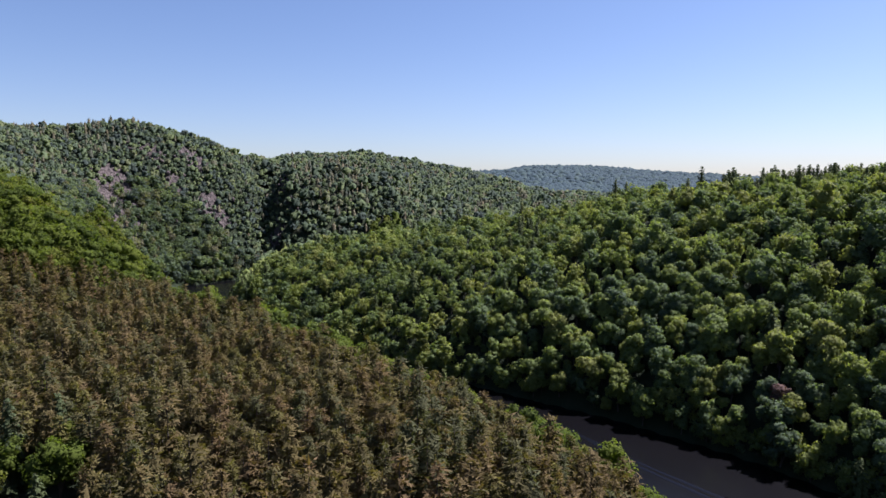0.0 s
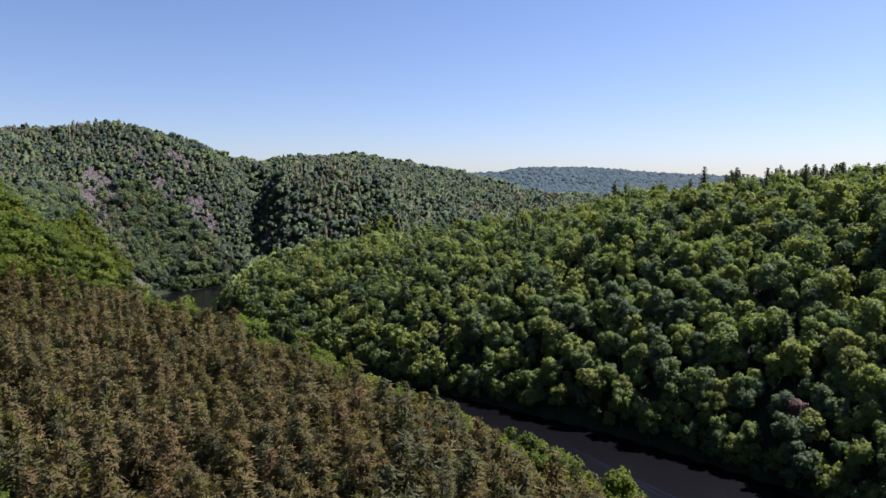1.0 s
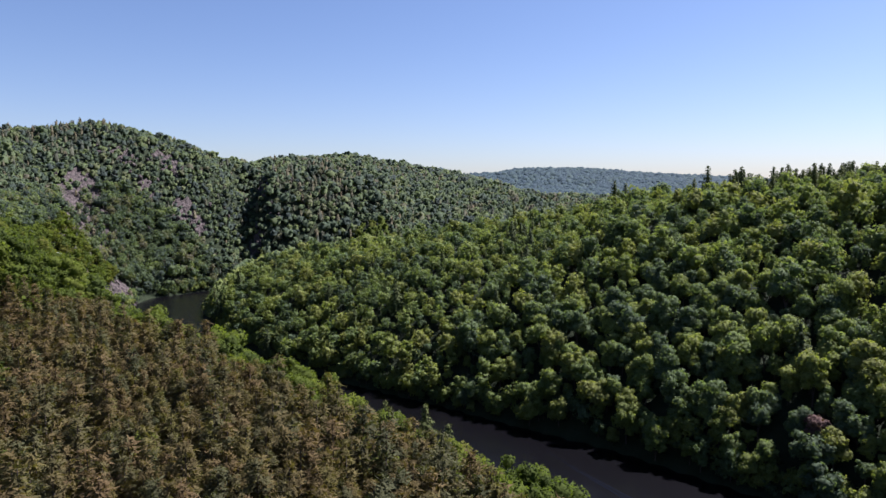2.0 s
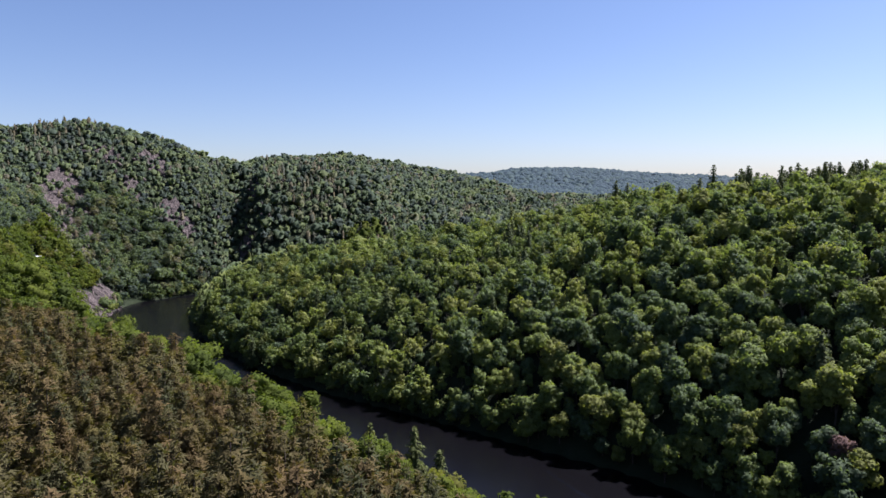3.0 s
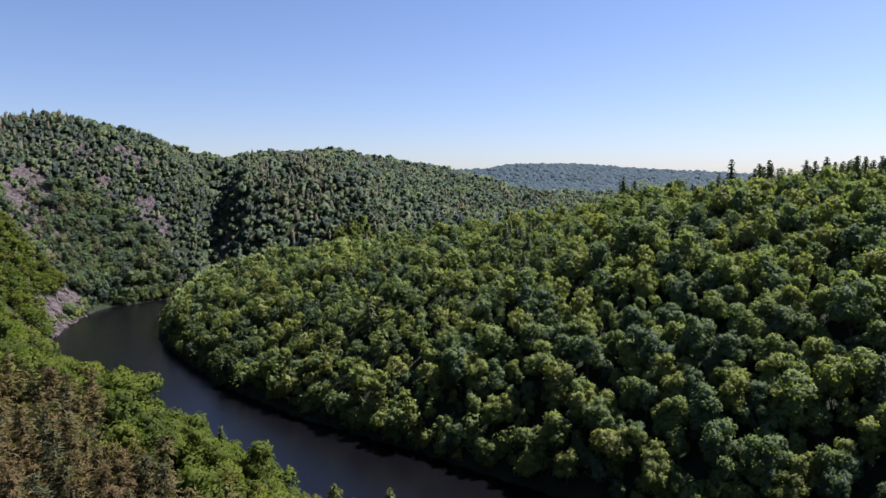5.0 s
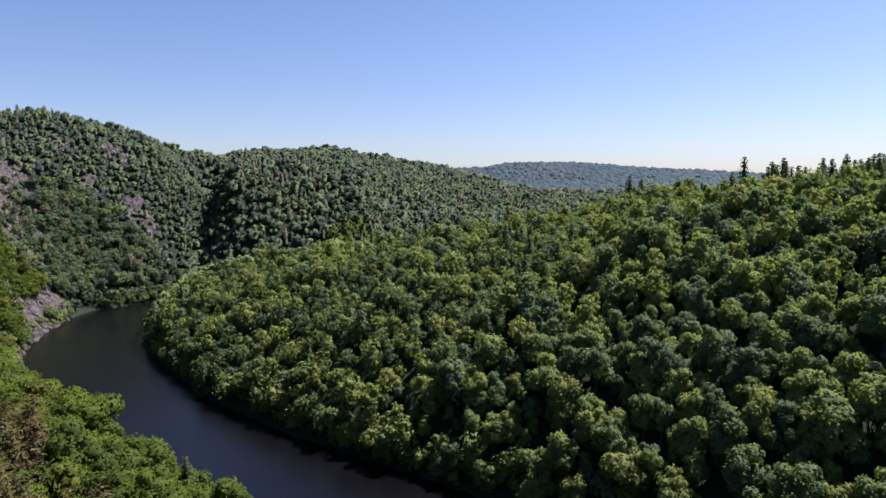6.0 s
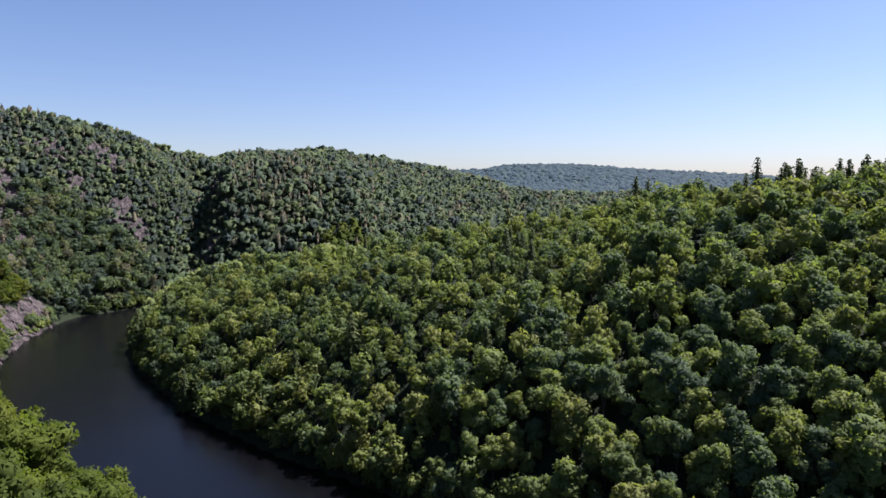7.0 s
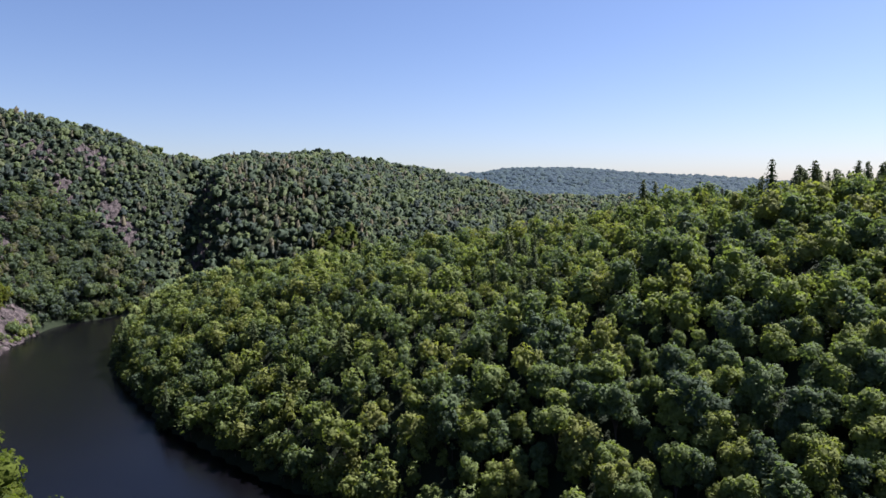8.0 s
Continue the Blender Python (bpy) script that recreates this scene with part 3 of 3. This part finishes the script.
# the wood goes on behind
q = scatter(29, -140, 190, -70, 80, 4.8)
d, left = shore(q)
behind = left & (d > 0) & ((q[:, 1] < 78) | (np.abs(q[:, 0]) > 0.74 * q[:, 1] + 8))
planted("pine", [lump(630 + i, 34, 5.0, 11.0, True) for i in range(6)], q[behind & (d > 46)], sized((behind & (d > 46)).sum(), 0.95, 0.16, 0.6, 1.3), 0, "", "", "brownish olive pine wood on the plateau")
planted("hornbeam", [lump(640 + i, 40, 8.5, 9.5) for i in range(6)], q[behind & (d <= 46)], sized((behind & (d <= 46)).sum(), 0.8, 0.2, 0.5, 1.1), 0, "", "", "fresh green trees on the bank")
# spruces standing out of the near bank
spots = SPRUCES
planted("spruce", [spruce(500 + i, 2400, 0.45, 13.0) for i in range(4)], spots, np.array([0.80, 0.76, 1.0, 0.86, 0.82, 0.8, 0.85, 0.6, 0.55, 0.75]), len(spots),
        "dark green spruce standing above the broadleaf trees", "spruces of the near bank", "")
# the wooded spur across the river
def upper(p):
    """The top of the spur, where the crowns are smaller and stand closer."""
    return p[:, 1] > 322 + 0.35 * np.maximum(p[:, 0], 0) + 10 * waves(p[:, 0], p[:, 1], 70, 14, 2)


q, close = scatter(23, -190, 300, 130, 560, 5.6), scatter(33, -200, 300, 250, 560, 4.7)
q = np.concatenate([q[~upper(q)], close[upper(close)]])
d, left = shore(q)
keep = ~left & (d > -1) & (q[:, 0] < 0.7 * q[:, 1] + 15) & (q[:, 1] > 160) & (q[:, 1] < np.maximum(462 - 0.55 * q[:, 0], 432))
dark = rng.random(len(q)) < np.where(np.hypot(q[:, 0] - 55, q[:, 1] - 372) < 26, 0.14, 0.01)
tall = np.clip((q[:, 0] + 10) / 110, 0, 1) * np.clip((400 - q[:, 1]) / 120, 0, 1)
oaks = q[keep & ~dark & (rng.random(len(q)) > 0.15 * tall)]
oaks = oaks[np.argsort(np.hypot(oaks[:, 0] - 60, oaks[:, 1] - 225))]
grown = sized(len(oaks), 0.65, 0.27, 0.4, 1.1) * np.where(upper(oaks), 0.78, 1.0) * (1 + 0.16 * np.clip((oaks[:, 0] + 10) / 110, 0, 1) * np.clip((400 - oaks[:, 1]) / 120, 0, 1))
top = upper(oaks)
planted("oak", [broadleaf(300 + i, 780, 0.45) for i in range(10)], oaks[~top], grown[~top], 300,
        "round-crowned broadleaf tree with dark green leaves", "trees of the spur across the river", "dense dark green broadleaf forest on the spur", [broadleaf(330 + i, 310, 0.58) for i in range(12)])
behind = lee(oaks, 20, 150)
planted("oak", [broadleaf(370 + i, 190, 0.74) for i in range(12)], oaks[top & ~behind], grown[top & ~behind], 0, "", "", "close dark green broadleaf canopy along the top of the spur")
planted("oak", [lump(650 + i, 16, 9.0, 13.0) for i in range(6)], oaks[top & behind], grown[top & behind], 0, "", "", "broadleaf forest on the back of the spur")
planted("copper", [broadleaf(350, 640, 0.55)], np.array([(113.0, 212.5)]), np.array([0.8]), 1, "broadleaf tree with dark reddish-brown leaves by the river", "", "")
conifers = q[keep & dark]
planted("spruce", [spruce(520 + i, 700, 0.55, 9.5, 16.0, 0.75) for i in range(4)], conifers, sized(len(conifers), 0.9, 0.15, 0.6, 1.2), len(conifers),
        "dark green conifer among broadleaf trees", "conifers of the spur", "")
# tall conifers along the top of the spur
q = scatter(26, 120, 330, 330, 430, 6.0)
ridge = q[(q[:, 1] > 352 + 0.05 * q[:, 0] + 10 * waves(q[:, 0], q[:, 1], 40, 4, 2)) & (rng.random(len(q)) < np.clip((q[:, 0] - 142) / 80, 0.05, 0.65)) & (q[:, 0] < 0.72 * q[:, 1] + 25)]
planted("spruce", [spruce(540 + i, 1200, 0.55, 10.5, 21.0, 0.66) for i in range(6)], ridge, sized(len(ridge), 0.74, 0.22, 0.45, 1.05), len(ridge),
        "tall dark conifer on the hilltop", "conifers of the hilltop", "")
# woods of the far hills, thin over the rock faces
def scrub(p):
    """The steep rocky hill, where the trees stay small."""
    return (p[:, 0] < -165) & (p[:, 1] < 790) & (p[:, 1] > 480)


q, small = scatter(24, -620, 430, 420, 1200, 6.2), scatter(25, -620, -160, 470, 800, 4.5)
q = np.concatenate([q[~scrub(q)], small[scrub(small)]])
d, left = shore(q)
q = q[left & (d > 0) & (q[:, 1] > 455) & (q[:, 0] > -0.7 * q[:, 1] - 15) & (q[:, 0] < 0.3 * q[:, 1] + 25) & ((q[:, 1] < 800) | (q[:, 0] > -0.34 * q[:, 1]))]
q = q[~cleared(q)]
for cx, cy, r in [f[:3] for f in FACES]:
    q = q[(np.hypot(q[:, 0] - cx, q[:, 1] - cy) > r * 0.85) | (rng.random(len(q)) < (0.2 if cx > -250 and cy < 560 else 0.42))]
dry = np.hypot((q[:, 0] + 125) / 45, (q[:, 1] - 760) / 75) < 1
pointed = rng.random(len(q)) < np.where(dry, 0.38, np.clip(0.05 + 0.16 * waves(q[:, 0], q[:, 1], 170, 12, 2), 0.02, 0.4))
pointed |= (q[:, 0] < -320) & (q[:, 1] > 610) & (rng.random(len(q)) < 0.3)
bank_d = shore(q)[0]
q_keep = ~((q[:, 1] > 478) & (q[:, 1] < 556) & (bank_d < 13) & (rng.random(len(q)) < 0.85))
q, pointed = q[q_keep], pointed[q_keep]
fresh = ~pointed & (np.hypot((q[:, 0] + 52) / 26, (q[:, 1] - 668) / 34) < 1)
planted("hornbeam", [lump(470 + i, 46) for i in range(6)], q[fresh], sized(fresh.sum(), 0.9, 0.2, 0.5, 1.3), 0, "", "", "light green birches on the far slope")
q, pointed = q[~fresh], pointed[~fresh]
shoreline = ~pointed & (q[:, 1] < 640) & (shore(q)[0] < 75)
far, firs, close = q[~pointed & ~shoreline], q[pointed], q[shoreline]
bright = (close[:, 1] < 545) & (shore(close)[0] < 52)
planted("hornbeam", [broadleaf(490 + i, 170, 0.75, 9.5, 12.0) for i in range(8)], close[bright], sized(bright.sum(), 0.7, 0.25, 0.4, 1.1), 0, "", "", "light green broadleaf trees above the rocky shore")
close = close[~bright]
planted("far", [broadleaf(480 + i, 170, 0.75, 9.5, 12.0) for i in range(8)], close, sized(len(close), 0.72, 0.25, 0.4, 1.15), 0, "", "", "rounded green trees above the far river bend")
grown = sized(len(far), 0.8, 0.27, 0.4, 1.4) * np.where(scrub(far), 0.66, 1.0)
behind = lee(far, 0, 350)
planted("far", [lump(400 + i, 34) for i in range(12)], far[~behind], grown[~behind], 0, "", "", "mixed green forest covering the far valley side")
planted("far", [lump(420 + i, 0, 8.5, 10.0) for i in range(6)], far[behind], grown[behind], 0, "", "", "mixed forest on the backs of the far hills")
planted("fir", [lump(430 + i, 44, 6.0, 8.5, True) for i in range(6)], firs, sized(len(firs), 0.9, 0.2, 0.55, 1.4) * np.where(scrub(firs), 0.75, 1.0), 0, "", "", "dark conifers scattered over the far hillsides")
# low growth that hangs over the water
k = np.linspace(3.2, 13.5, 560)
line = np.stack([np.interp(k, np.arange(len(RIVER)), RIVER[:, c]) for c in (0, 1)], 1)
way = unit(np.gradient(line, axis=0))
bushes = []
for side, half in ((1, HALF), (-1, HALF + 4 + 6 * np.clip((262 - line[:, 1:]) / 50, 0, 1) * np.clip((line[:, 1:] - 110) / 50, 0, 1))):
    q = line + np.stack([-way[:, 1], way[:, 0]], 1) * side * (half + rng.uniform(-0.5, 4.5, (len(line), 1)))
    d = shore(q)[0]
    rocky = (side > 0) & (k > 9.6) & (k < 11.8)
    bushes.append(q[(d > -0.8) & ~(rocky & (rng.random(len(q)) < 0.6))])
q = np.concatenate(bushes)
planted("oak", [broadleaf(600 + i, 120, 0.8, 9.0, 11.0) for i in range(8)], q, sized(len(q), 0.5, 0.25, 0.3, 0.8), 0, "", "", "bushes and low branches hanging over the river's edge")
# the wooded ridges on the horizon, their haze painted into the leaf colour
q = scatter(27, -100, 1300, 880, 1700, 12.0)
q = q[(q[:, 0] > np.where(q[:, 1] > 1190, 0.0, 0.3) * q[:, 1]) & (q[:, 0] < 0.6 * q[:, 1]) & (shore(q)[0] > 6)]
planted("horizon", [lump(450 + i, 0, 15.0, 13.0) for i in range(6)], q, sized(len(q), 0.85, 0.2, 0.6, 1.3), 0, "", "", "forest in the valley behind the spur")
q = scatter(28, 0, 1700, 1720, 2600, 12.5)
q = q[(q[:, 0] > 0.02 * q[:, 1]) & (q[:, 0] < 0.68 * q[:, 1])]
planted("horizon", [lump(460 + i, 0, 17.0, 13.0) for i in range(8)], q, sized(len(q), 0.95, 0.2, 0.6, 1.4), 0, "", "", "forest on the distant ridges, with haze blue put into its green")
